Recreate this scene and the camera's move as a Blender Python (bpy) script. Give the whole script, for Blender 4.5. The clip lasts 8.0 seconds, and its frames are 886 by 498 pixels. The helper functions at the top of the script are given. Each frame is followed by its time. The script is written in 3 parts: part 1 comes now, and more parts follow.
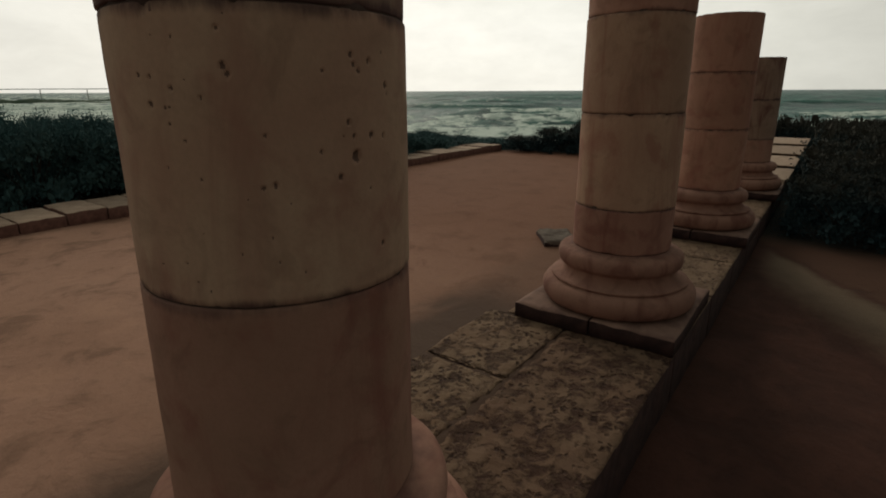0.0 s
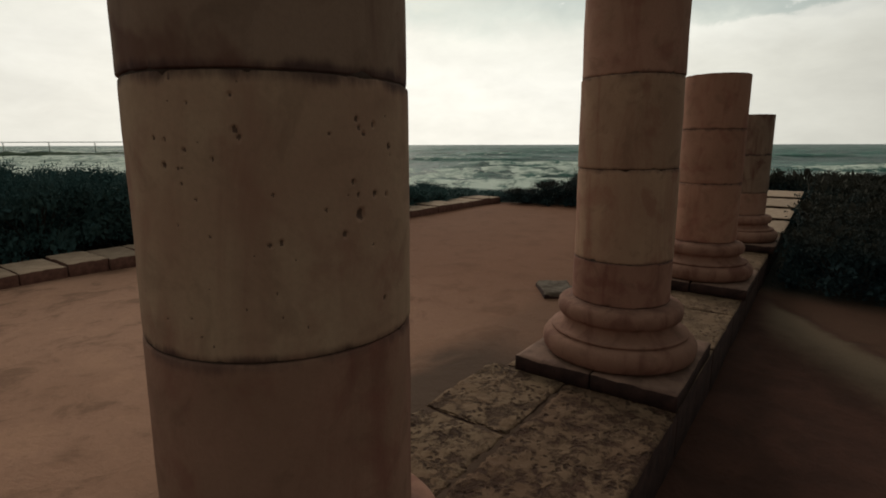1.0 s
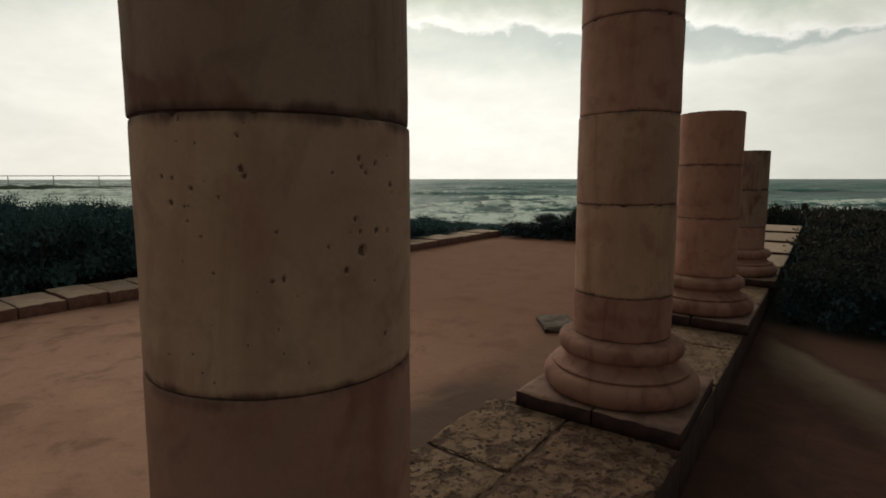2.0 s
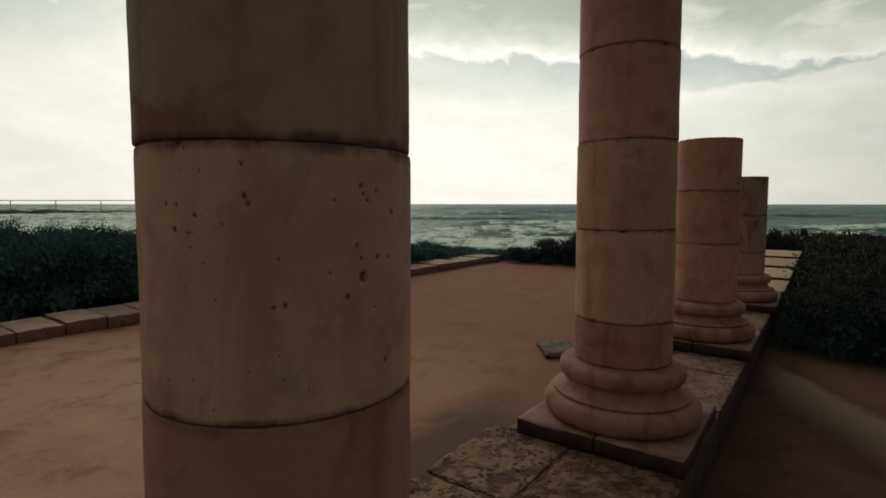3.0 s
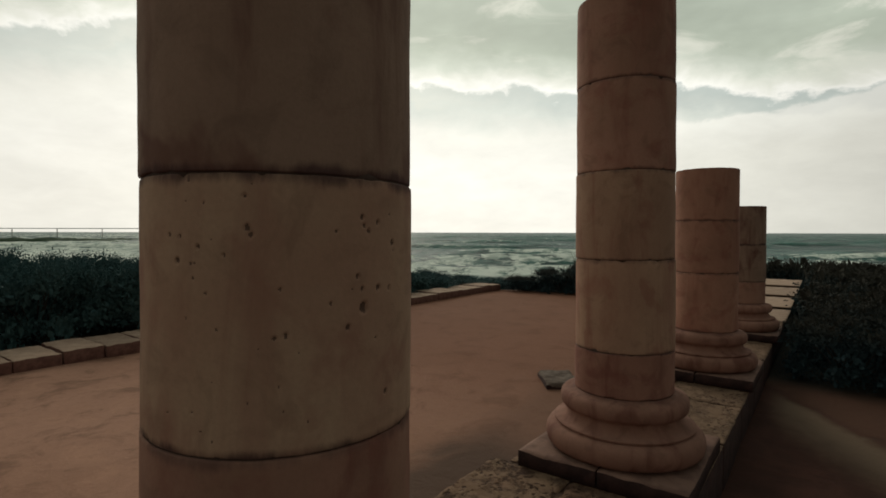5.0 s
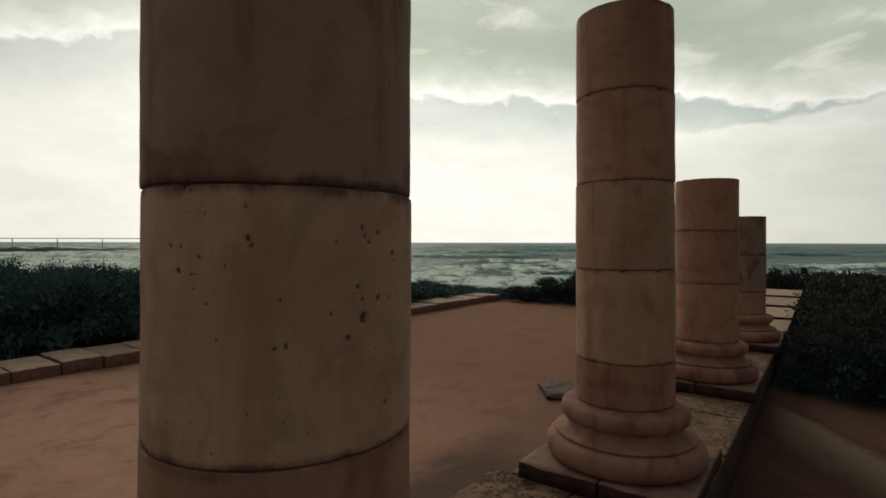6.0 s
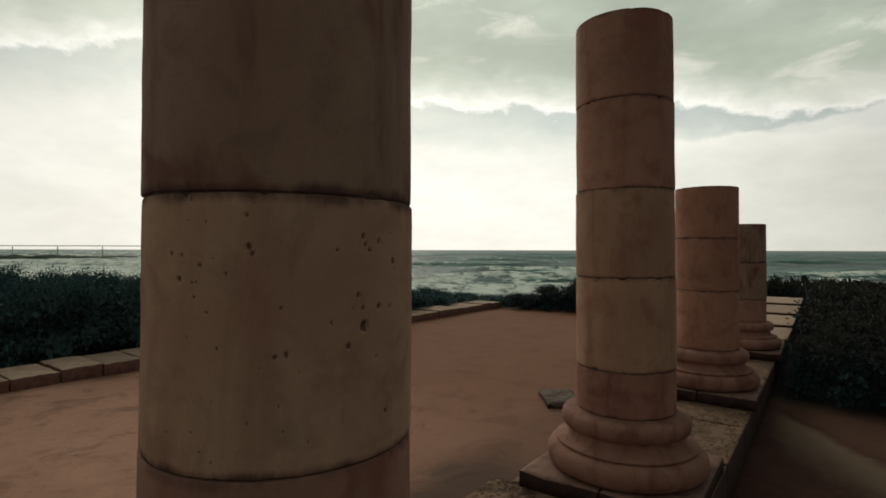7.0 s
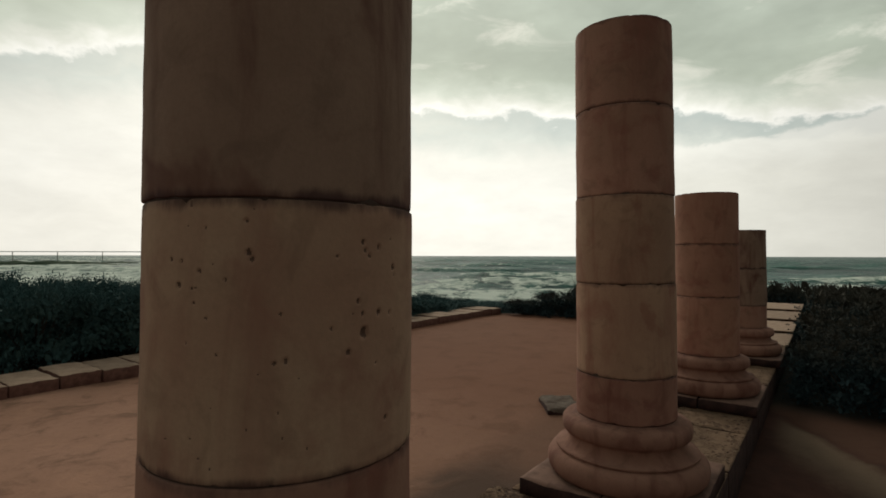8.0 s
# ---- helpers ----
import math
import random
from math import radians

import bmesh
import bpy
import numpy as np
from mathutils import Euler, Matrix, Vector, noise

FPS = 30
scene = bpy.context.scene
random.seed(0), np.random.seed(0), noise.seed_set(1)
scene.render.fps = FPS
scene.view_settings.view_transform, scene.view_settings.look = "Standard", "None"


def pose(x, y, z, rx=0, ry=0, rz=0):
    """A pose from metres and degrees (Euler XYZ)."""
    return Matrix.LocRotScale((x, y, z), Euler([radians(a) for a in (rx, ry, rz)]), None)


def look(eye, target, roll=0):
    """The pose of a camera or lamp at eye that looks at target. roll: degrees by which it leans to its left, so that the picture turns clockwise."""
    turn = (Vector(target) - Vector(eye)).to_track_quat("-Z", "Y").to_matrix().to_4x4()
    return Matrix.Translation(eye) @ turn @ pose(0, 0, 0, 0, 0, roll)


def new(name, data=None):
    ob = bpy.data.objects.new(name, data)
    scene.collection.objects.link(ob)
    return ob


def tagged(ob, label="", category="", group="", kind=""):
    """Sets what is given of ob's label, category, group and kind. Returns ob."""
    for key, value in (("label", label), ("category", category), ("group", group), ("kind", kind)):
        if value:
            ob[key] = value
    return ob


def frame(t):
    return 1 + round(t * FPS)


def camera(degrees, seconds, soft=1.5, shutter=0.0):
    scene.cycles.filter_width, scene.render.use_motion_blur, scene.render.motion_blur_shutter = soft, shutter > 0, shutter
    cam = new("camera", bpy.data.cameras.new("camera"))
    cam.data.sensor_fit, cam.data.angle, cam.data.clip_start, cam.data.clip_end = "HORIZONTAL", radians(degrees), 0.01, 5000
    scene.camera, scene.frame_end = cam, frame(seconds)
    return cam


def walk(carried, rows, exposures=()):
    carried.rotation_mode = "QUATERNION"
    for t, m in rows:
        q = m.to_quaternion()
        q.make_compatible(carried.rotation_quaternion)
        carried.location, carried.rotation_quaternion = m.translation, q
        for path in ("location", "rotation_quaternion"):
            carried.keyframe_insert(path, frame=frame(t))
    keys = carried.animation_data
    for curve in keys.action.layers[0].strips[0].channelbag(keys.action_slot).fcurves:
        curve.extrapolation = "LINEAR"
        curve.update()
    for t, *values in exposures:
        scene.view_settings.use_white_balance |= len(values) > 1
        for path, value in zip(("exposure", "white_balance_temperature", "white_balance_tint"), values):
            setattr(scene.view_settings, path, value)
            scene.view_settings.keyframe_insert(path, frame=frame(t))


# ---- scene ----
# ---- camera ----
cam = camera(79.8, 8.0, soft=1.7, shutter=0.5)
walk(cam, [
    (0.0, pose(0.005, 0.053, 1.437, 73.35, 0.24, -0.04)),
    (0.5, pose(0.003, 0.044, 1.446, 76.31, 0.18, -0.07)),
    (1.0, pose(0.002, 0.035, 1.452, 78.82, 0.13, -0.08)),
    (1.5, pose(0.002, 0.027, 1.457, 80.75, 0.08, -0.07)),
    (3.0, pose(0.001, 0.014, 1.465, 85.09, -0.02, -0.03)),
    (3.5, pose(0.001, 0.010, 1.467, 86.05, -0.05, -0.03)),
    (4.0, pose(0.001, 0.008, 1.468, 86.93, -0.08, -0.03)),
    (4.5, pose(0.001, 0.006, 1.469, 87.57, -0.10, -0.02)),
    (6.0, pose(0.001, 0.001, 1.472, 89.24, -0.11, -0.01)),
    (6.5, pose(0.001, 0.000, 1.472, 89.67, -0.12, 0.0)),
    (7.0, pose(0.000, 0.000, 1.473, 90.05, -0.12, 0.0)),
    (7.5, pose(0.000, 0.000, 1.473, 90.40, -0.13, 0.0)),
    (8.0, pose(0.000, 0.000, 1.473, 90.69, -0.13, 0.0)),
], [(0.0, 0.0), (1.5, 0.04), (3.0, 0.07), (8.0, 0.08)])

# ---- light: overcast evening, sun low behind the clouds ahead ----
SUN_AZ, SUN_EL = -16.0, 27.0          # degrees to the right of +y, above the horizon
sun_dir = Vector((math.sin(radians(SUN_AZ)) * math.cos(radians(SUN_EL)),
                  math.cos(radians(SUN_AZ)) * math.cos(radians(SUN_EL)), math.sin(radians(SUN_EL))))
sun = new("sun", bpy.data.lights.new("sun", "SUN"))
sun.data.energy, sun.data.angle, sun.data.color = 0.9, radians(25), (1.0, 0.9, 0.76)
sun.matrix_world = look(sun_dir * 50, (0, 0, 0))


class Nodes:
    """Short calls for building node trees."""

    def __init__(self, tree):
        self.t = tree
        self.n = tree.nodes
        self.n.clear()

    def put(self, kind, ins=(), operation="", clamp=False):
        node = self.n.new(kind)
        if operation:
            node.operation = operation
        if clamp:
            node.use_clamp = True
        for k, v in dict(ins).items():
            if isinstance(v, bpy.types.NodeSocket):
                self.t.links.new(v, node.inputs[k])
            else:
                node.inputs[k].default_value = v
        return node

    def math(self, op, a, b=0.0, c=0.0, clamp=False):
        return self.put("ShaderNodeMath", {0: a, 1: b, 2: c}, operation=op, clamp=clamp).outputs[0]

    def noise(self, vec, scale, detail=4.0, rough=0.55, distortion=0.0):
        return self.put("ShaderNodeTexNoise", {"Vector": vec, "Scale": scale, "Detail": detail, "Roughness": rough,
                                               "Distortion": distortion}).outputs["Fac"]

    def mapping(self, vec, scale=(1, 1, 1), loc=(0, 0, 0), rot=(0, 0, 0)):
        return self.put("ShaderNodeMapping", {"Vector": vec, "Scale": scale, "Location": loc, "Rotation": rot}).outputs[0]

    def step(self, v, lo, hi, out_lo=0.0, out_hi=1.0):
        node = self.put("ShaderNodeMapRange")
        node.interpolation_type = "SMOOTHSTEP"
        for key, value in (("Value", v), ("From Min", lo), ("From Max", hi), ("To Min", out_lo), ("To Max", out_hi)):
            if isinstance(value, bpy.types.NodeSocket):
                self.t.links.new(value, node.inputs[key])
            else:
                node.inputs[key].default_value = value
        return node.outputs["Result"]

    def ramp(self, v, stops):
        node = self.put("ShaderNodeValToRGB", {"Fac": v})
        el = node.color_ramp.elements
        while len(el) < len(stops):
            el.new(0.5)
        for e, (p, c) in zip(el, stops):
            e.position, e.color = p, (*c, 1) if len(c) == 3 else c
        return node.outputs["Color"]

    def mix(self, fac, a, b, blend="MIX"):
        node = self.put("ShaderNodeMix")
        node.data_type, node.blend_type = "RGBA", blend
        for i, v in ((0, fac), (6, a), (7, b)):
            if isinstance(v, bpy.types.NodeSocket):
                self.t.links.new(v, node.inputs[i])
            elif i == 0:
                node.inputs[i].default_value = v
            else:
                node.inputs[i].default_value = (*v, 1)
        return node.outputs[2]


def build_world():
    w = bpy.data.worlds.new("evening_sky")
    scene.world = w
    w.use_nodes = True
    k = Nodes(w.node_tree)
    d = k.put("ShaderNodeTexCoord").outputs["Generated"]
    air = k.put("ShaderNodeTexSky")
    air.sky_type, air.sun_disc = "NISHITA", False
    air.sun_elevation, air.sun_rotation, air.dust_density = radians(SUN_EL), radians(SUN_AZ), 3.0
    sky = air.outputs[0]
    xyz = k.put("ShaderNodeSeparateXYZ", {0: d})
    x, z = xyz.outputs[0], xyz.outputs[2]
    stretched = k.mapping(d, (1, 1, 2.6))
    big = k.noise(stretched, 3.4, 7, 0.6, 0.3)
    fine = k.noise(stretched, 9.0, 6, 0.62, 0.2)
    # height of the ragged edge of the upper cloud sheet, by bearing
    bearing = k.math("MULTIPLY_ADD", x, 0.5, 0.5)
    edge = k.ramp(bearing, [((b + 1) / 2, (h, h, h)) for b, h in ((-0.75, 0.25), (-0.60, 0.287), (-0.466, 0.328), (-0.25, 0.300), (-0.045, 0.260),
                                                                  (0.227, 0.243), (0.393, 0.243), (0.512, 0.212), (0.64, 0.208))])
    lumps = k.noise(k.mapping(d, (1, 1, 1.5), (4, 2, 1)), 15.0, 5, 0.55, 0.3)
    ze = k.math("ADD", k.math("SUBTRACT", z, edge), k.math("MULTIPLY_ADD", k.math("SUBTRACT", big, 0.5), 0.03, 0.239))
    ze = k.math("ADD", ze, k.math("MULTIPLY", k.math("SUBTRACT", lumps, 0.5), 0.062))
    ze = k.math("ADD", ze, k.math("MULTIPLY", k.math("SUBTRACT", fine, 0.5), 0.03))
    cloud = k.ramp(ze, [(0.0, (0.95, 0.92, 0.82)), (0.10, (0.96, 0.94, 0.85)), (0.165, (0.88, 0.87, 0.78)), (0.212, (0.67, 0.71, 0.64)),
                        (0.234, (0.57, 0.63, 0.575)), (0.241, (0.99, 0.98, 0.90)), (0.256, (0.80, 0.81, 0.71)), (0.275, (0.62, 0.66, 0.56)),
                        (0.31, (0.50, 0.55, 0.45)), (0.45, (0.45, 0.50, 0.42)), (1.0, (0.30, 0.33, 0.32))])
    # the heaped top of a lower bank in the north-east
    heap = k.math("ADD", z, k.math("MULTIPLY", k.math("SUBTRACT", lumps, 0.5), 0.05))
    heap = k.math("SUBTRACT", heap, k.math("MULTIPLY", k.math("MAXIMUM", k.math("SUBTRACT", x, 0.50), 0.0), 0.14))
    bank = k.math("MULTIPLY", k.step(heap, 0.193, 0.184), k.step(x, 0.26, 0.40))
    pale = k.mix(k.step(heap, 0.185, 0.12), (0.92, 0.91, 0.82), (0.80, 0.79, 0.70))
    cloud = k.mix(k.math("MULTIPLY", bank, 0.85), cloud, pale)
    puff = k.noise(k.mapping(d, (1, 1, 3.2), (3, 1, 0)), 6.5, 6, 0.6, 0.5)
    light = k.math("MULTIPLY", k.step(puff, 0.52, 0.70), k.step(ze, 0.24, 0.29))
    cloud = k.mix(k.math("MULTIPLY", light, 0.75), cloud, (0.80, 0.80, 0.69))
    tex = k.math("ADD", 0.84, k.math("MULTIPLY", fine, 0.32))
    cloud = k.mix(1.0, cloud, k.put("ShaderNodeCombineColor", {0: tex, 1: tex, 2: tex}).outputs[0], "MULTIPLY")
    vast = k.math("ADD", 0.80, k.math("MULTIPLY", k.step(k.noise(k.mapping(d, (1, 1, 2.0), (1, 5, 2)), 3.2, 4, 0.55), 0.3, 0.7), 0.32))
    vast = k.math("ADD", 1.0, k.math("MULTIPLY", k.math("SUBTRACT", vast, 1.0), k.step(ze, 0.25, 0.33)))
    cloud = k.mix(1.0, cloud, k.put("ShaderNodeCombineColor", {0: vast, 1: vast, 2: vast}).outputs[0], "MULTIPLY")
    # thick cloud away from the hidden sun
    dot = k.put("ShaderNodeVectorMath", {0: d, 1: tuple(sun_dir)}, operation="DOT_PRODUCT").outputs["Value"]
    glow = k.step(dot, -0.2, 0.86, 0.30, 1.0)
    glow = k.math("MULTIPLY", glow, k.math("MULTIPLY", k.step(x, -0.66, -0.22, 0.86, 1.0), k.step(x, 0.72, 0.36, 0.86, 1.0)))
    cloud = k.mix(1.0, cloud, k.put("ShaderNodeCombineColor", {0: glow, 1: glow, 2: glow}).outputs[0], "MULTIPLY")
    warm = k.step(dot, 0.80, 1.0, 0.0, 0.10)
    cloud = k.mix(warm, cloud, (0.9, 0.82, 0.66), "ADD")
    gap = k.math("MULTIPLY", k.step(ze, 0.205, 0.220), k.step(ze, 0.243, 0.234))
    a = k.put("ShaderNodeBackground", {0: cloud, 1: 1.0})
    b = k.put("ShaderNodeBackground", {0: sky, 1: 0.05})
    m = k.put("ShaderNodeMixShader", {0: k.math("MULTIPLY", gap, 0.12), 1: a.outputs[0], 2: b.outputs[0]})
    k.put("ShaderNodeOutputWorld", {0: m.outputs[0]})


build_world()


# ---- materials ----
def material(name):
    m = bpy.data.materials.new(name)
    m.use_nodes = True
    k = Nodes(m.node_tree)
    return m, k


def finish(k, colour, rough, height=None, strength=0.4, distance=0.01, **extra):
    ins = {"Base Color": colour, "Roughness": rough, "Specular IOR Level": 0.15}
    ins.update(extra)
    p = k.put("ShaderNodeBsdfPrincipled", ins)
    if height is not None:
        b = k.put("ShaderNodeBump", {"Height": height, "Strength": strength, "Distance": distance})
        k.t.links.new(b.outputs[0], p.inputs["Normal"])
    k.put("ShaderNodeOutputMaterial", {0: p.outputs[0]})


def stone_material(name, base, tint, stain, stain_amount=0.6, grime=0.85):
    """Weathered reconstructed limestone: soft tone drift, fine grain, run-down stains."""
    m, k = material(name)
    o = k.put("ShaderNodeTexCoord").outputs["Object"]
    rnd = k.put("ShaderNodeObjectInfo").outputs["Random"]
    off = k.put("ShaderNodeVectorMath", {0: o, 1: k.put("ShaderNodeCombineXYZ", {0: k.math("MULTIPLY", rnd, 37.0), 2: k.math("MULTIPLY", rnd, 11.0)}).outputs[0]},
                operation="ADD").outputs[0]
    drift = k.noise(off, 3.0, 5, 0.6)
    streak = k.noise(k.mapping(off, (3.6, 3.6, 0.75)), 1.5, 5, 0.6, 0.6)
    grain = k.noise(off, 90.0, 4, 0.7)
    blotch = k.noise(off, 7.0, 5, 0.6, 0.8)
    c = k.mix(k.step(drift, 0.32, 0.68), base, tint)
    c = k.mix(k.math("MULTIPLY", k.step(streak, 0.46, 0.72), stain_amount), c, stain)
    c = k.mix(k.math("MULTIPLY", k.step(grain, 0.35, 0.7), 0.22), c, tuple(v * 0.62 for v in base))
    c = k.mix(k.math("MULTIPLY", k.step(blotch, 0.5, 0.68), 0.35), c, tuple(v * 0.55 for v in tint))
    flush = k.noise(off, 4.5, 4, 0.55, 0.4)
    c = k.mix(k.math("MULTIPLY", k.step(flush, 0.52, 0.66), stain_amount * 0.7), c, stain)
    # grime that has run from the joints, in patches
    gz = k.put("ShaderNodeSeparateXYZ", {0: k.put("ShaderNodeTexCoord").outputs["Generated"]}).outputs[2]
    run = k.noise(k.mapping(off, (6.0, 6.0, 2.0)), 1.5, 5, 0.65)
    rim = k.math("MAXIMUM", k.step(gz, 0.075, 0.0), k.step(gz, 0.915, 1.0))
    smudge = k.step(k.math("MULTIPLY_ADD", rim, 0.42, run), 0.70, 1.05)
    c = k.mix(k.math("MULTIPLY", smudge, grime), c, (0.075, 0.04, 0.04))
    tone = k.math("ADD", 0.88, k.math("MULTIPLY", rnd, 0.24))
    c = k.mix(1.0, c, k.put("ShaderNodeCombineColor", {0: tone, 1: tone, 2: tone}).outputs[0], "MULTIPLY")
    h = k.math("ADD", k.math("MULTIPLY", grain, 0.5), k.noise(off, 22.0, 5, 0.65))
    finish(k, c, 0.88, h, 0.35, 0.004)
    return m


BUFF = stone_material("buff_limestone", (0.56, 0.37, 0.25), (0.49, 0.29, 0.20), (0.34, 0.15, 0.11), 0.65)
ROSE = stone_material("rose_limestone", (0.40, 0.215, 0.155), (0.33, 0.185, 0.13), (0.24, 0.09, 0.068), 0.65, 0.55)
TAN = stone_material("tan_limestone", (0.44, 0.275, 0.185), (0.37, 0.22, 0.15), (0.26, 0.11, 0.08), 0.75, 0.55)
BASE = stone_material("base_stone", (0.35, 0.182, 0.132), (0.275, 0.14, 0.101), (0.155, 0.058, 0.044), 0.8, 0.4)
UMBER = stone_material("umber_limestone", (0.325, 0.212, 0.155), (0.275, 0.175, 0.127), (0.14, 0.06, 0.046), 0.95)
OXIDE = stone_material("red_stained_limestone", (0.36, 0.185, 0.135), (0.29, 0.145, 0.105), (0.19, 0.07, 0.055), 0.75)
RUST = stone_material("rust_limestone", (0.415, 0.215, 0.15), (0.345, 0.178, 0.122), (0.24, 0.088, 0.064), 0.65, 0.55)
PLINTH = stone_material("stained_plinth_stone", (0.28, 0.165, 0.125), (0.21, 0.12, 0.09), (0.10, 0.055, 0.045), 0.7, 0.2)


def shaded_side_material(name, dark, light):
    m, k = material(name)
    o = k.put("ShaderNodeTexCoord").outputs["Object"]
    n = k.noise(o, 9.0, 6, 0.65)
    g = k.noise(o, 50.0, 4, 0.7)
    finish(k, k.mix(k.step(n, 0.3, 0.7), dark, light), 0.95, k.math("ADD", n, k.math("MULTIPLY", g, 0.4)), 0.7, 0.012)
    return m


# Dark stone for block sides, so their shade is painted in below the tops.
SHADED_SIDE = shaded_side_material("shaded_side_stone", (0.030, 0.017, 0.016), (0.064, 0.033, 0.028))
RED_SHADED_SIDE = shaded_side_material("red_shaded_side_stone", (0.11, 0.05, 0.04), (0.20, 0.10, 0.075))


def mortar_material():
    m, k = material("dark_mortar")
    o = k.put("ShaderNodeTexCoord").outputs["Object"]
    n = k.noise(o, 30.0, 5, 0.6)
    finish(k, k.mix(n, (0.05, 0.03, 0.025), (0.11, 0.075, 0.06)), 0.95, n, 0.5, 0.004)
    return m


MORTAR = mortar_material()


# Darker stone for pit floors: the shade inside the hollows is put into the colour.
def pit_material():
    m, k = material("pit_shade")
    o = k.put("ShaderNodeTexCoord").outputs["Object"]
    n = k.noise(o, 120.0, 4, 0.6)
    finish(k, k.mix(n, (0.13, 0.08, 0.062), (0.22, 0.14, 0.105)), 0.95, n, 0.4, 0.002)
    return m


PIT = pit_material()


def block_material(name, wash, wash_amount):
    """Coarse shelly beach-rock paving, pitted and lichen-stained."""
    m, k = material(name)
    o = k.put("ShaderNodeTexCoord").outputs["Object"]
    rnd = k.put("ShaderNodeObjectInfo").outputs["Random"]
    off = k.put("ShaderNodeVectorMath", {0: o, 1: k.put("ShaderNodeCombineXYZ", {0: k.math("MULTIPLY", rnd, 19.0)}).outputs[0]}, operation="ADD").outputs[0]
    warped = k.put("ShaderNodeVectorMath", {0: off, 1: k.put("ShaderNodeVectorMath", {0: k.put("ShaderNodeTexNoise", {"Vector": off, "Scale": 9.0, "Detail": 3.0}).outputs["Color"], 1: (0.09, 0.09, 0.09)}, operation="MULTIPLY").outputs[0]}, operation="ADD").outputs[0]
    cells = k.put("ShaderNodeTexVoronoi", {"Vector": warped, "Scale": 11.0}).outputs["Distance"]
    pits = k.noise(warped, 9.0, 7, 0.70)
    broad = k.noise(off, 2.2, 4, 0.6)
    c = k.mix(k.step(broad, 0.35, 0.65), (0.30, 0.195, 0.122), (0.25, 0.148, 0.09))
    c = k.mix(k.step(pits, 0.48, 0.58), c, (0.085, 0.046, 0.032))
    c = k.mix(k.math("MULTIPLY", k.step(k.noise(warped, 7.0, 6, 0.7, 0.8), 0.54, 0.64), 0.5), c, (0.37, 0.25, 0.16))
    c = k.mix(k.math("MULTIPLY", k.step(cells, 0.5, 0.8), 0.4), c, (0.15, 0.09, 0.06))
    c = k.mix(wash_amount, c, wash)
    holes = k.put("ShaderNodeTexVoronoi", {"Vector": warped, "Scale": 26.0}).outputs["Distance"]
    holes = k.math("MULTIPLY", k.step(holes, 0.42, 0.20), k.step(k.noise(off, 6.0, 4, 0.6), 0.42, 0.56))
    c = k.mix(k.math("MULTIPLY", holes, 0.85), c, (0.055, 0.028, 0.02))
    h = k.math("SUBTRACT", k.math("MULTIPLY", cells, -0.4), k.math("MULTIPLY", k.step(pits, 0.45, 0.66), 1.1))
    h = k.math("SUBTRACT", k.math("ADD", h, k.math("MULTIPLY", k.noise(off, 60.0, 4, 0.7), 0.4)), holes)
    finish(k, c, 0.92, h, 0.9, 0.014)
    return m


PAVING = block_material("shelly_paving", (0.115, 0.066, 0.043), 0.42)
WORN_PAVING = block_material("worn_paving", (0.19, 0.118, 0.076), 0.86)
RED_PAVING = block_material("red_shelly_paving", (0.085, 0.042, 0.028), 0.60)


def kerb_material():
    m, k = material("kerb_limestone")
    o = k.put("ShaderNodeTexCoord").outputs["Object"]
    rnd = k.put("ShaderNodeObjectInfo").outputs["Random"]
    n = k.noise(o, 6.0, 6, 0.65)
    g = k.noise(o, 45.0, 5, 0.7)
    c = k.mix(k.step(n, 0.3, 0.7), (0.48, 0.335, 0.245), (0.35, 0.235, 0.17))
    c = k.mix(k.math("MULTIPLY", k.step(g, 0.5, 0.7), 0.5), c, (0.18, 0.12, 0.085))
    tone = k.math("ADD", 0.8, k.math("MULTIPLY", rnd, 0.35))
    c = k.mix(1.0, c, k.put("ShaderNodeCombineColor", {0: tone, 1: tone, 2: tone}).outputs[0], "MULTIPLY")
    finish(k, c, 0.9, k.math("ADD", n, k.math("MULTIPLY", g, 0.4)), 0.6, 0.012)
    return m


KERB = kerb_material()


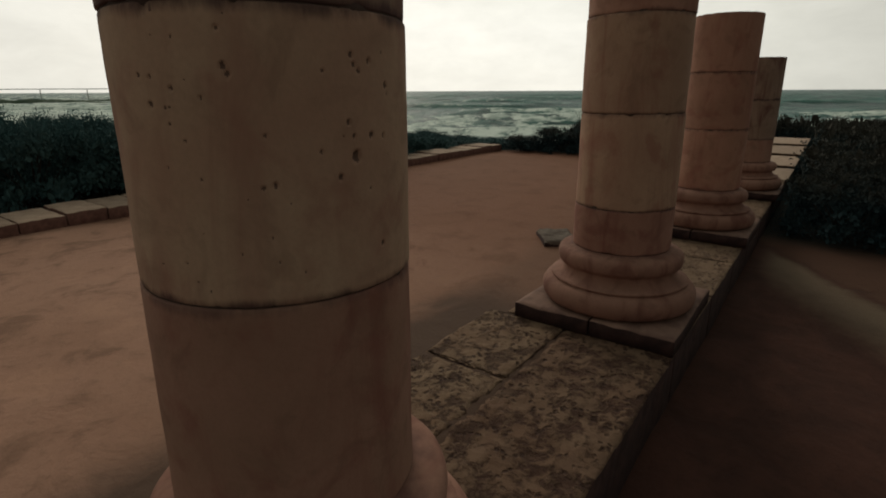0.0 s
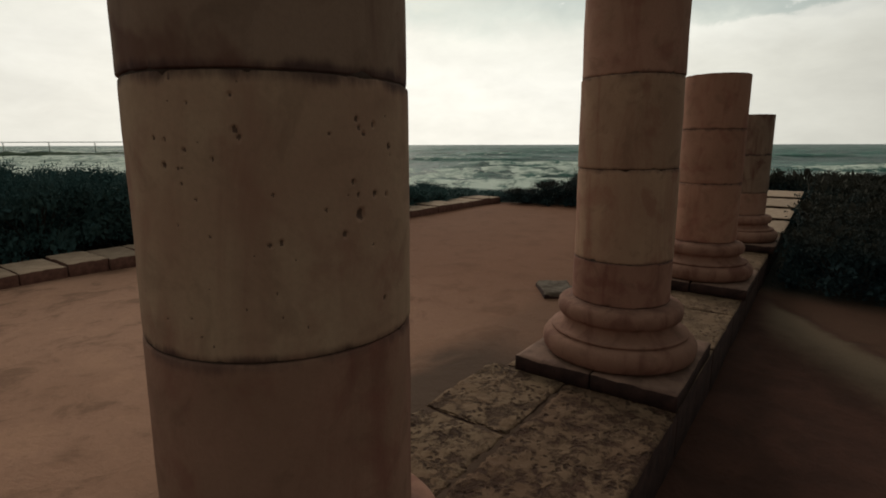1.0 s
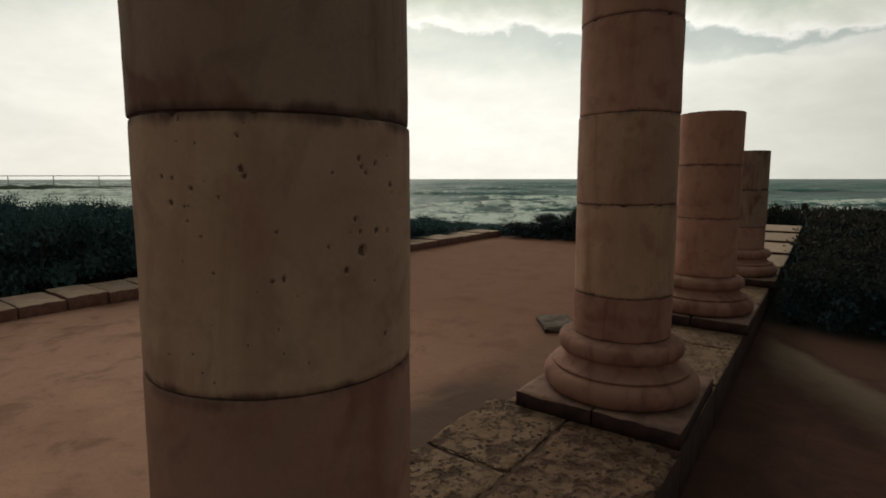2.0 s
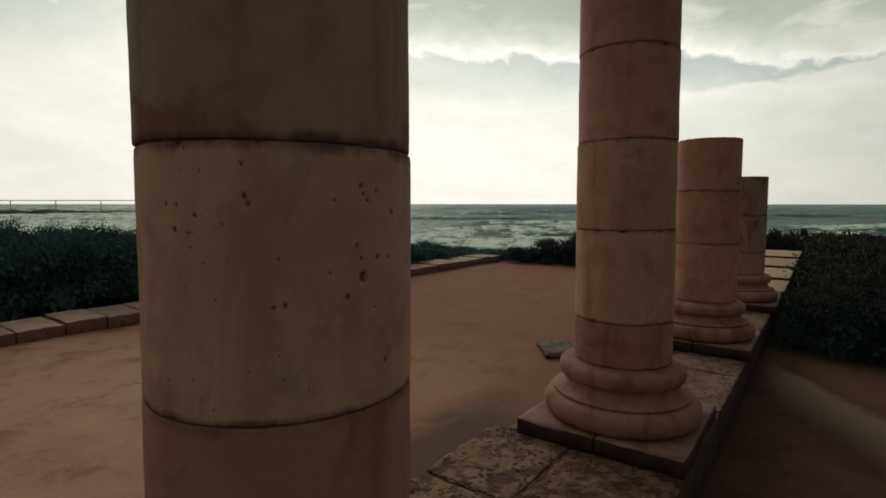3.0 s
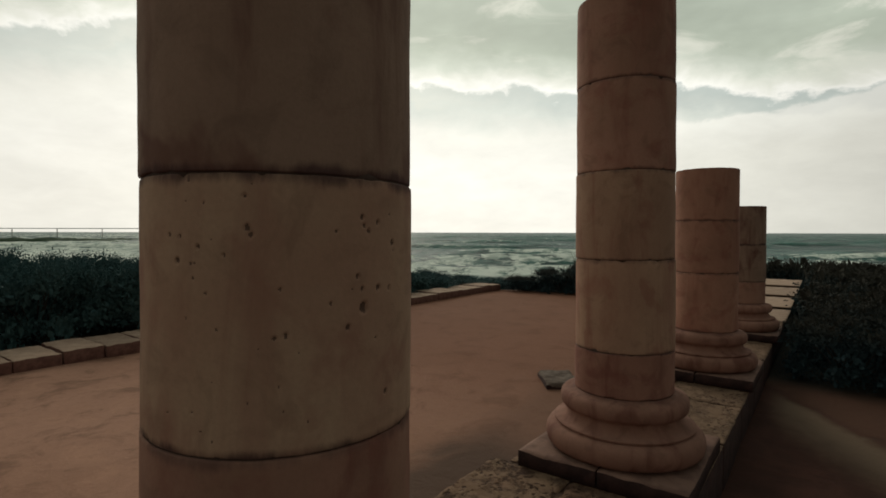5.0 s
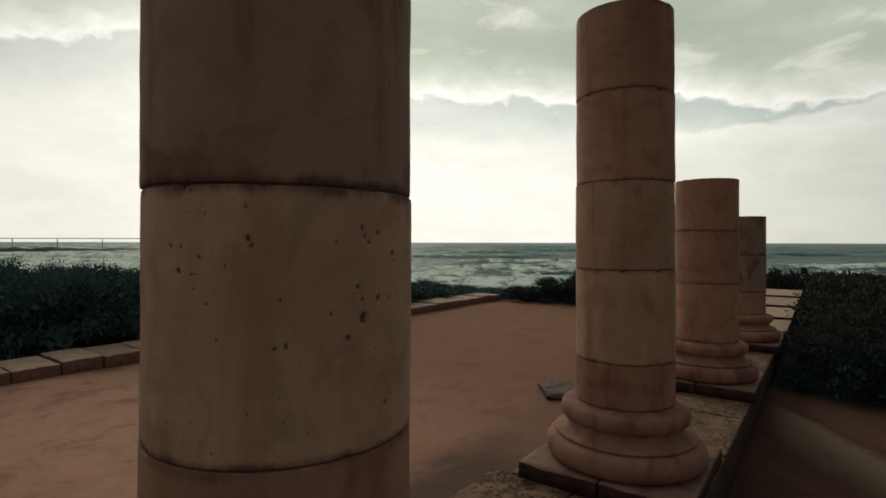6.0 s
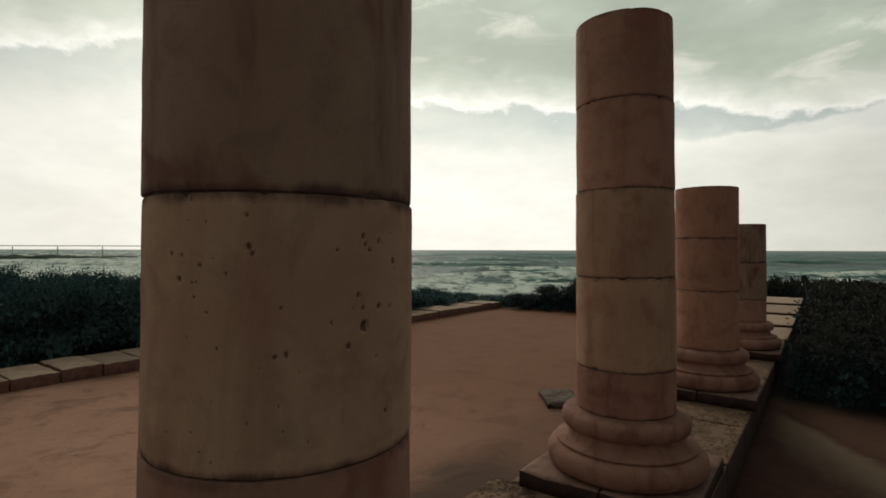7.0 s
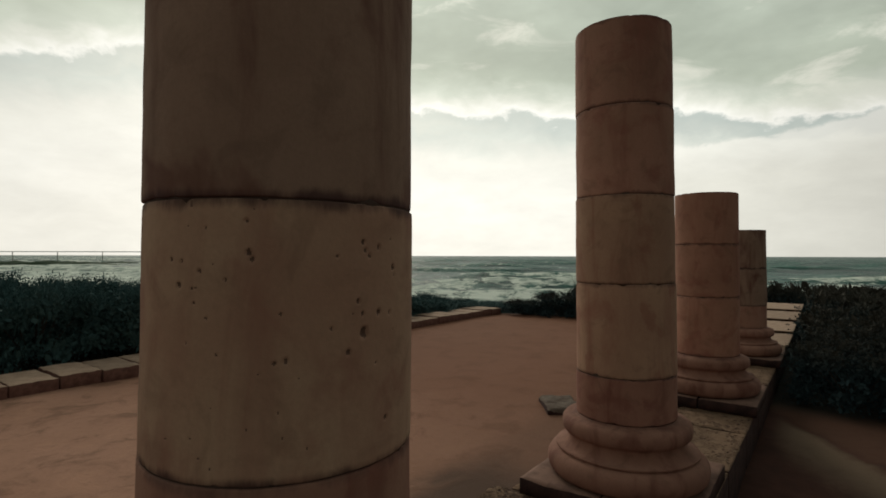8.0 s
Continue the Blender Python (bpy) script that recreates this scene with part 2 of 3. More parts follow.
def ground_material():
    """Packed reddish sand on the terrace, dark earth below it; local x runs along the colonnade, y to its terrace side."""
    m, k = material("packed_sand_and_earth")
    o = k.put("ShaderNodeTexCoord").outputs["Object"]
    xyz = k.put("ShaderNodeSeparateXYZ", {0: o})
    s, l = xyz.outputs[0], xyz.outputs[1]
    broad = k.noise(o, 0.55, 5, 0.6)
    mid = k.noise(o, 2.6, 6, 0.62, 0.5)
    small = k.noise(o, 14.0, 6, 0.7)
    grit = k.noise(o, 140.0, 3, 0.75)
    sand = k.mix(k.step(broad, 0.3, 0.7), (0.42, 0.228, 0.158), (0.36, 0.19, 0.127))
    sand = k.mix(k.math("MULTIPLY", k.step(mid, 0.50, 0.66), 0.65), sand, (0.17, 0.09, 0.058))
    sand = k.mix(k.math("MULTIPLY", k.step(mid, 0.47, 0.33), 0.5), sand, (0.46, 0.25, 0.165))
    sand = k.mix(k.math("MULTIPLY", k.step(small, 0.5, 0.72), 0.35), sand, (0.22, 0.125, 0.085))
    # sand reddens along the colonnade, darkened too as shade painted near the columns
    sand = k.mix(k.math("MULTIPLY", k.step(s, 0.4, 5.0), 0.78), sand, (0.19, 0.076, 0.042))
    # dark strip along the paving, with a broad fainter brown margin
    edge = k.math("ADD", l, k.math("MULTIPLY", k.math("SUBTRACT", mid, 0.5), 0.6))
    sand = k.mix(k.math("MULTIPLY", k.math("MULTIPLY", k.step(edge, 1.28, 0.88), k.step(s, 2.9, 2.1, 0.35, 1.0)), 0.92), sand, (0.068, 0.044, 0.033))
    sand = k.mix(k.math("MULTIPLY", k.step(edge, 2.2, 1.0), 0.22), sand, (0.17, 0.095, 0.062))
    # lower side: dark earth with a pale trodden track
    earth = k.mix(k.step(mid, 0.3, 0.7), (0.049, 0.021, 0.015), (0.078, 0.032, 0.022))
    earth = k.mix(k.math("MULTIPLY", k.step(small, 0.5, 0.7), 0.4), earth, (0.036, 0.016, 0.012))
    u = k.math("ADD", k.math("MULTIPLY", k.math("SUBTRACT", s, 4.95), 0.576), k.math("MULTIPLY", k.math("ADD", l, 1.1), -0.818))
    u = k.math("ADD", u, k.math("MULTIPLY", k.math("SUBTRACT", mid, 0.5), 0.35))
    track = k.math("MULTIPLY", k.step(u, -0.50, 0.12), k.step(u, 0.40, 0.20))
    track = k.math("MULTIPLY", track, k.step(l, -0.52, -0.80))
    earth = k.mix(k.math("MULTIPLY", track, 0.9), earth, (0.17, 0.116, 0.078))
    beyond = k.step(u, 0.28, 0.5)
    earth = k.mix(k.math("MULTIPLY", beyond, 0.7), earth, (0.095, 0.047, 0.029))
    low = k.step(l, -0.1, -0.35)
    c = k.mix(low, sand, earth)
    # near-black ground across the shrub areas
    scrub_floor = k.math("MAXIMUM", k.math("MULTIPLY", k.step(s, 6.3, 7.0), k.step(l, -0.3, -0.5)), k.math("MAXIMUM", k.step(l, 6.35, 6.6), k.step(s, 11.1, 11.7)))
    c = k.mix(k.math("MULTIPLY", scrub_floor, 0.95), c, (0.022, 0.02, 0.015))
    h = k.math("ADD", k.math("MULTIPLY", small, 1.0), k.math("MULTIPLY", grit, 0.35))
    h = k.math("ADD", h, k.math("MULTIPLY", mid, 2.0))
    finish(k, c, 0.95, h, 0.55, 0.02)
    return m


GROUND = ground_material()


def sea_material():
    m, k = material("rough_sea")
    o = k.put("ShaderNodeTexCoord").outputs["Object"]
    xyz = k.put("ShaderNodeSeparateXYZ", {0: o})
    x, y = xyz.outputs[0], xyz.outputs[1]
    z = xyz.outputs[2]
    flat = k.mapping(o, (0.5, 1.0, 1.0))
    swell = k.noise(k.mapping(o, (1.0, 0.5, 1.0)), 0.012, 5, 0.6, 0.6)
    wide = k.noise(k.mapping(o, (0.085, 0.021, 1.0)), 1.0, 8, 0.74, 1.2)
    close = k.noise(k.mapping(o, (0.22, 0.10, 1.0), (7, 3, 0)), 1.0, 8, 0.74, 1.2)
    chop = k.noise(flat, 0.12, 7, 0.65, 0.6)
    fleck = k.noise(k.mapping(o, (0.42, 0.10, 1.0), (5, 1, 0)), 1.0, 3, 0.6, 0.4)
    away = k.step(y, 90.0, 230.0)
    lines_in = k.noise(k.mapping(o, (0.15, 0.055, 1.0), (2, 9, 0)), 1.0, 4, 0.6, 0.8)
    lines_off = k.noise(k.mapping(o, (0.065, 0.015, 1.0), (6, 4, 0)), 1.0, 4, 0.6, 0.8)
    lines = k.math("ADD", lines_in, k.math("MULTIPLY", away, k.math("SUBTRACT", lines_off, lines_in)))
    patch = k.math("ADD", k.math("MULTIPLY", wide, away), k.math("MULTIPLY", close, k.math("SUBTRACT", 1.0, away)))
    patch = k.step(patch, 0.34, 0.66)
    water = k.mix(k.step(swell, 0.40, 0.62), (0.010, 0.062, 0.053), (0.030, 0.130, 0.104))
    water = k.mix(k.math("MULTIPLY", k.step(wide, 0.45, 0.62), 0.5), water, (0.008, 0.045, 0.043))
    water = k.mix(k.math("MULTIPLY", k.step(lines, 0.50, 0.60), 0.8), water, (0.05, 0.145, 0.122))
    water = k.mix(k.math("MULTIPLY", k.step(z, 0.2, 1.5), 0.6), water, (0.07, 0.20, 0.155))
    water = k.mix(k.math("MULTIPLY", k.step(lines, 0.50, 0.38), 0.8), water, (0.007, 0.036, 0.033))
    # foam rides the crests and thickens towards the shore
    bearing = k.math("DIVIDE", x, k.math("MAXIMUM", y, 1.0))
    near = k.step(y, 480.0, 110.0)
    shore = k.step(y, 150.0, 78.0)
    # extra foam colour on this side stands for sky glare on the water
    west_glare = k.step(bearing, -0.30, -0.60)
    calm = k.math("MULTIPLY", k.step(bearing, 0.40, 0.60), k.step(y, 125.0, 175.0))
    amount = k.math("ADD", k.math("ADD", k.math("MULTIPLY", near, 0.26), k.math("MULTIPLY", shore, 0.36)), k.math("MULTIPLY", west_glare, 0.5))
    amount = k.math("SUBTRACT", amount, k.math("MULTIPLY", calm, 0.3))
    mass = k.math("ADD", k.math("MULTIPLY", patch, 0.5), k.math("MULTIPLY", k.step(z, -0.1, 1.6), 0.35))
    mass = k.math("ADD", mass, k.math("MULTIPLY", k.math("SUBTRACT", fleck, 0.5), 0.7))
    mass = k.math("ADD", mass, k.math("MULTIPLY", k.math("SUBTRACT", lines, 0.5), 1.7))
    foam = k.step(k.math("SUBTRACT", mass, k.math("SUBTRACT", 0.78, amount)), 0.0, 0.26)
    froth = k.noise(k.mapping(o, (0.30, 0.28, 1.0), (1, 8, 0)), 1.0, 3, 0.6, 0.6)
    foam = k.math("MULTIPLY", foam, k.step(froth, 0.34, 0.58, 0.42, 1.0))
    c = k.mix(foam, water, (0.78, 0.83, 0.74))
    rough = k.step(foam, 0.0, 1.0, 0.35, 0.9)
    h = k.math("ADD", k.math("MULTIPLY", chop, 1.2), k.math("MULTIPLY", fleck, 0.4))
    finish(k, c, rough, h, 0.8, 1.2, **{"IOR": 1.33, "Specular IOR Level": 0.04})
    return m


SEA = sea_material()


def leaf_material(name, a, b, tawny=None):
    m, k = material(name)
    o = k.put("ShaderNodeTexCoord").outputs["Object"]
    isl = k.put("ShaderNodeNewGeometry").outputs["Random Per Island"]
    rnd = k.put("ShaderNodeObjectInfo").outputs["Random"]
    n = k.noise(o, 2.5, 4, 0.6)
    c = k.mix(k.math("MULTIPLY", k.math("ADD", isl, n), 0.5), a, b)
    # crowns turn lighter and browner towards their tops
    if tawny:
        high = k.put("ShaderNodeSeparateXYZ", {0: k.put("ShaderNodeTexCoord").outputs["Generated"]}).outputs[2]
        c = k.mix(k.math("MULTIPLY", k.step(k.math("MULTIPLY_ADD", n, 0.5, high), 0.80, 1.15), 0.8), c, tawny)
    tone = k.math("ADD", 0.85, k.math("MULTIPLY", rnd, 0.3))
    c = k.mix(1.0, c, k.put("ShaderNodeCombineColor", {0: tone, 1: tone, 2: tone}).outputs[0], "MULTIPLY")
    finish(k, c, 0.8, **{"Specular IOR Level": 0.1})
    return m


LEAF = leaf_material("mastic_leaves", (0.046, 0.092, 0.096), (0.060, 0.108, 0.103))
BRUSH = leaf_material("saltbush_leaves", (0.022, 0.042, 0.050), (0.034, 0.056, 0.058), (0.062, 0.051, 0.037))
GRASS = leaf_material("dry_grass", (0.06, 0.07, 0.035), (0.12, 0.11, 0.055))


def bark_material():
    m, k = material("twig_bark")
    o = k.put("ShaderNodeTexCoord").outputs["Object"]
    n = k.noise(o, 30.0, 4, 0.6)
    finish(k, k.mix(n, (0.03, 0.026, 0.022), (0.06, 0.05, 0.042)), 0.9, n, 0.4, 0.004)
    return m


BARK = bark_material()


def plain_rock(name, a, b, scale):
    m, k = material(name)
    o = k.put("ShaderNodeTexCoord").outputs["Object"]
    n = k.noise(o, scale, 6, 0.65)
    finish(k, k.mix(k.step(n, 0.3, 0.7), a, b), 0.9, n, 0.6, 0.3 / scale)
    return m


REEF = plain_rock("wet_reef_rock", (0.03, 0.055, 0.03), (0.06, 0.09, 0.05), 0.4)
CONCRETE = plain_rock("pier_concrete", (0.45, 0.45, 0.43), (0.55, 0.54, 0.50), 0.3)
SLABSTONE = plain_rock("grey_slab_stone", (0.085, 0.057, 0.043), (0.18, 0.14, 0.112), 6.0)


# ---- mesh helpers ----
def part(name, bm, mat, parent, label="", at=None, smooth=True):
    """One mesh object under a thing or a part."""
    me = bpy.data.meshes.new(name)
    bm.to_mesh(me)
    bm.free()
    for mm in (mat if isinstance(mat, (list, tuple)) else (mat,)):
        me.materials.append(mm)
    if smooth:
        me.shade_smooth()
    ob = new(name, me)
    ob.parent = parent
    if at is not None:
        ob.matrix_local = at
    if label:
        tagged(ob, label)
    return ob


def mesh_part(name, verts, faces, mat, parent=None, label="", smooth=True):
    me = bpy.data.meshes.new(name)
    me.from_pydata(verts, [], faces)
    me.materials.append(mat)
    if smooth:
        me.shade_smooth()
    ob = new(name, me)
    ob.parent = parent
    if label:
        tagged(ob, label)
    return ob


def thing(name, m, label, category, group="", kind=""):
    ob = new(name)
    ob.matrix_world = m
    ob.empty_display_size = 0.2
    return tagged(ob, label, category, group, kind)


def smooth01(a, b, v):
    t = min(1.0, max(0.0, (v - a) / (b - a)))
    return t * t * (3 - 2 * t)


def lathe(profile, around, wobble=0.0, seed=0.0, closed=True):
    """A turned solid from (radius, height) pairs, with slightly uneven surfaces."""
    bm = bmesh.new()
    rings = []
    for r, z in profile:
        ring = []
        for i in range(around):
            a = math.tau * i / around
            q = Vector((math.cos(a) * 2.2 + seed, math.sin(a) * 2.2, z * 5))
            rr = r + wobble * noise.fractal(q, 1.0, 2.0, 4)
            ring.append(bm.verts.new((rr * math.cos(a), rr * math.sin(a), z)))
        rings.append(ring)
    for lo, hi in zip(rings, rings[1:]):
        for i in range(around):
            j = (i + 1) % around
            bm.faces.new((lo[i], lo[j], hi[j], hi[i]))
    if closed:
        bm.faces.new(rings[-1])
        bm.faces.new(rings[0][::-1])
    return bm


def drum_mesh(r0, r1, height, seed, around=120, rows=18, pits=()):
    """A column drum with rounded, chipped rims. pits: (angle, height, half-width in metres)."""
    bm = bmesh.new()
    levels = [(0.0045, 0.0), (0.0018, 0.0014), (0.0005, 0.004)]
    steps = [(0.0, 0.016 + (height - 0.032) * i / rows) for i in range(rows + 1)]
    top = [(0.0005, height - 0.004), (0.0018, height - 0.0014), (0.0045, height)]
    rings = []
    for inset, z in levels + steps + top:
        ring = []
        here = [p for p in pits if abs(z - p[1]) < p[2] * 2.4]
        rim = min(z, height - z)
        for i in range(around):
            a = math.tau * i / around
            ca, sa = math.cos(a), math.sin(a)
            r = r0 + (r1 - r0) * z / height - inset
            r += 0.0022 * noise.fractal(Vector((ca * 1.6 + seed, sa * 1.6, z * 4)), 1.0, 2.0, 4)
            zz = z
            if rim < 0.025:
                chip = noise.fractal(Vector((ca * 5 + seed * 3, sa * 5, 3.0 if z < height / 2 else 9.0)), 1.0, 2.0, 5)
                bite = max(0.0, chip - 0.24) * 0.017
                r -= bite * (1 - rim / 0.025)
                zz += (bite * 0.35 + 0.0012 * chip) * (1 if z < height / 2 else -1) * (1 - rim / 0.025)
            for pa, pz, pw in here:
                da = (a - pa + math.pi) % math.tau - math.pi
                if abs(da) * r0 > pw * 2.4:
                    continue
                jag = 1 + 0.25 * noise.noise(Vector((a * 160, z * 60, pw * 900)))
                d = math.hypot(da * r0, (z - pz) * 0.8) / (pw * jag)
                if d < 1.25:
                    r -= min(0.009, pw * 0.75) * (1 - smooth01(0.35, 1.25, d))
            ring.append(bm.verts.new((r * ca, r * sa, zz)))
        rings.append(ring)
    for lo, hi in zip(rings, rings[1:]):
        here = [p for p in pits if abs(lo[0].co.z - p[1]) < p[2] * 2.4]
        for i in range(around):
            j = (i + 1) % around
            f = bm.faces.new((lo[i], lo[j], hi[j], hi[i]))
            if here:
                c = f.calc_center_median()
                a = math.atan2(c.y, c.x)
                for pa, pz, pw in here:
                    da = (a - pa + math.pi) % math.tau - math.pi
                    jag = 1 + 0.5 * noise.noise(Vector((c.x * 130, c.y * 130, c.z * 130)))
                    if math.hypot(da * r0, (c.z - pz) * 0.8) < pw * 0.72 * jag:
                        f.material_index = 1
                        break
    bm.faces.new(rings[-1])
    bm.faces.new(rings[0][::-1])
    return bm


def rough_box(sx, sy, sz, cuts, amp, seed, chip=0.0, side=0):
    """A worn block: x from 0 to sx, y from 0 to sy, top at 0, bottom at -sz; its top face is finely uneven."""
    bm = bmesh.new()
    nx, ny = max(2, int(cuts * sx / max(sx, sy))), max(2, int(cuts * sy / max(sx, sy)))
    lip = 0.011
    xs = [0.0, lip] + [sx * i / nx for i in range(1, nx)] + [sx - lip, sx]
    ys = [0.0, lip] + [sy * j / ny for j in range(1, ny)] + [sy - lip, sy]
    nx, ny = len(xs) - 1, len(ys) - 1
    grid = []
    for j in range(ny + 1):
        row = []
        for i in range(nx + 1):
            x, y = xs[i], ys[j]
            e = min(x, sx - x, y, sy - y)
            z = amp * noise.fractal(Vector((x * 9 + seed, y * 9, seed)), 0.9, 2.1, 6)
            z += amp * 1.2 * min(0.0, noise.fractal(Vector((x * 24, y * 24 + seed, seed)), 0.9, 2.1, 4) + 0.12)
            ed = 1 - min(1.0, e / 0.022)
            z -= ed * (0.006 + chip * max(0.0, noise.fractal(Vector((x * 6 + seed, y * 6, 1.7)), 1, 2, 4)))
            w = 0.008 * noise.fractal(Vector((x * 2.5, y * 2.5, seed + 5)), 1, 2, 2)
            row.append(bm.verts.new((x + w * (i in (0, nx)), y + w * (j in (0, ny)), z)))
        grid.append(row)
    for j in range(ny):
        for i in range(nx):
            bm.faces.new((grid[j][i], grid[j][i + 1], grid[j + 1][i + 1], grid[j + 1][i]))
    rim = [grid[0][i] for i in range(nx)] + [grid[j][nx] for j in range(ny)] + [grid[ny][i] for i in range(nx, 0, -1)] + [grid[j][0] for j in range(ny, 0, -1)]
    mid = [bm.verts.new((v.co.x, v.co.y, -sz * 0.5)) for v in rim]
    foot = [bm.verts.new((v.co.x, v.co.y, -sz)) for v in rim]
    for ring_a, ring_b in ((rim, mid), (mid, foot)):
        for i in range(len(rim)):
            j = (i + 1) % len(rim)
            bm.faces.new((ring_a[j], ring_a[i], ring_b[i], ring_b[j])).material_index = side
    bm.faces.new(foot[::-1])
    return bm


# ---- site: x along the colonnade, y towards the terrace ----
SITE = pose(-0.378, 1.269, 0, 0, 0, 54.04)
SITE_INV = SITE.inverted()
PITCH = 2.638
SEA_Z = -4.0


def ground_z(s, l):
    """Height of the ground at a place of the site."""
    w = SITE @ Vector((s, l, 0))
    z = -0.012 - 0.34 * (1 - smooth01(-0.30, 0.15, l))
    z += 0.012 * noise.fractal(Vector((s * 0.5, l * 0.5, 0)), 1, 2, 4)
    if l < -0.3:
        z += 0.05 * math.exp(-((l + 0.5) / 0.22) ** 2) * (0.6 + 0.8 * noise.noise(Vector((s * 1.3, 4.0, 0))))
    r = math.hypot(w.x, w.y)
    out = smooth01(13, 40, w.y + 0.10 * abs(w.x)) if w.y > 0 else 0.0
    out *= smooth01(-0.35, 0.2, w.y / max(r, 0.1))
    return z - 6.5 * out


def build_ground():
    verts, faces = [], []
    rings, sectors = 215, 288
    for i in range(rings):
        r = 0.15 * (4600 / 0.15) ** (i / (rings - 1))
        for j in range(sectors):
            a = math.tau * j / sectors
            p = SITE_INV @ Vector((r * math.cos(a), r * math.sin(a), 0))
            verts.append((p.x, p.y, ground_z(p.x, p.y)))
    c = SITE_INV @ Vector((0, 0, 0))
    verts.append((c.x, c.y, ground_z(c.x, c.y)))
    for i in range(rings - 1):
        for j in range(sectors):
            q = (j + 1) % sectors
            faces.append((i * sectors + j, (i + 1) * sectors + j, (i + 1) * sectors + q, i * sectors + q))
    for j in range(sectors):
        faces.append((len(verts) - 1, j, (j + 1) % sectors))
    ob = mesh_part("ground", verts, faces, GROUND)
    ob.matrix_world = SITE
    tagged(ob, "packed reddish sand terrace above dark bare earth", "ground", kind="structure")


def build_sea():
    """Rows of waves rolling to the shore, from the surf to the horizon."""
    verts, faces = [], []
    rows, cols = 430, 420
    for i in range(rows):
        r = 34 * (4700 / 34) ** (i / (rows - 1))
        for j in range(cols):
            a = radians(-88 + 176 * j / (cols - 1))
            x, y = r * math.sin(a), r * math.cos(a)
            fade = 1 - smooth01(350, 1600, r)
            z = 0.0
            if fade > 0:
                n1 = noise.noise(Vector((x * 0.007, y * 0.013, 1.0)))
                n2 = noise.noise(Vector((x * 0.022, y * 0.03, 5.0)))
                n3 = noise.fractal(Vector((x * 0.07, y * 0.14, 2.0)), 1, 2, 4)
                crest = (0.5 + 0.5 * math.sin(math.tau * (y / 31.0 + 1.3 * n1 + 0.35 * n2 + x * 0.004))) ** 3
                z = fade * (1.5 * crest * smooth01(-0.45, 0.5, n2) + 0.38 * n3)
            verts.append((x, y, z))
    for i in range(rows - 1):
        for j in range(cols - 1):
            a = i * cols + j
            faces.append((a, a + 1, a + cols + 1, a + cols))
    ob = mesh_part("water", verts, faces, SEA)
    ob.location = (0, 0, SEA_Z)
    tagged(ob, "rough grey-green sea with white surf near the shore", "sea", kind="structure")


build_ground()
build_sea()

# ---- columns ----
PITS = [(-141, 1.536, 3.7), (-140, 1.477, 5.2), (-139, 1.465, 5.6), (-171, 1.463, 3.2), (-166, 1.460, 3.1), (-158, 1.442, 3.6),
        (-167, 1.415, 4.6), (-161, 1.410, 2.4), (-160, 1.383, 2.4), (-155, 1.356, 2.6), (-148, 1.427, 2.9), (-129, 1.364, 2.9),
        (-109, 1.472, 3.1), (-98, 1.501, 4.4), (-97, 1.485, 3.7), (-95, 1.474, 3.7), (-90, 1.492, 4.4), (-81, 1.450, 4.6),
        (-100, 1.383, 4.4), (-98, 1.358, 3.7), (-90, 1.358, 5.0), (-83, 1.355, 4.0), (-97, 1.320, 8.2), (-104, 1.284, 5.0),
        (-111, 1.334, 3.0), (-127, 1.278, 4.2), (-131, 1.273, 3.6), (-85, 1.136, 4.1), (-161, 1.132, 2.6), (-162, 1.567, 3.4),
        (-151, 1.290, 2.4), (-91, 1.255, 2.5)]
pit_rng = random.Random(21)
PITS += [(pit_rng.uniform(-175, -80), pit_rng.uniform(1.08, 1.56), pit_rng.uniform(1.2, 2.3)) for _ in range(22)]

BASE_PROFILE = [(0.30, 0.106), (0.440, 0.106), (0.464, 0.116), (0.481, 0.140), (0.488, 0.175), (0.483, 0.208), (0.467, 0.234), (0.444, 0.248),
                (0.420, 0.254), (0.418, 0.258), (0.432, 0.261), (0.433, 0.272), (0.405, 0.276), (0.372, 0.292), (0.353, 0.316), (0.348, 0.336), (0.356, 0.352),
                (0.376, 0.356), (0.388, 0.370), (0.393, 0.394), (0.393, 0.416), (0.387, 0.436), (0.374, 0.451), (0.354, 0.459), (0.330, 0.462),
                (0.318, 0.464), (0.312, 0.470), (0.30, 0.471)]


def shaft_radius(z):
    return 0.3055 - 0.0045 * (z - 0.5)


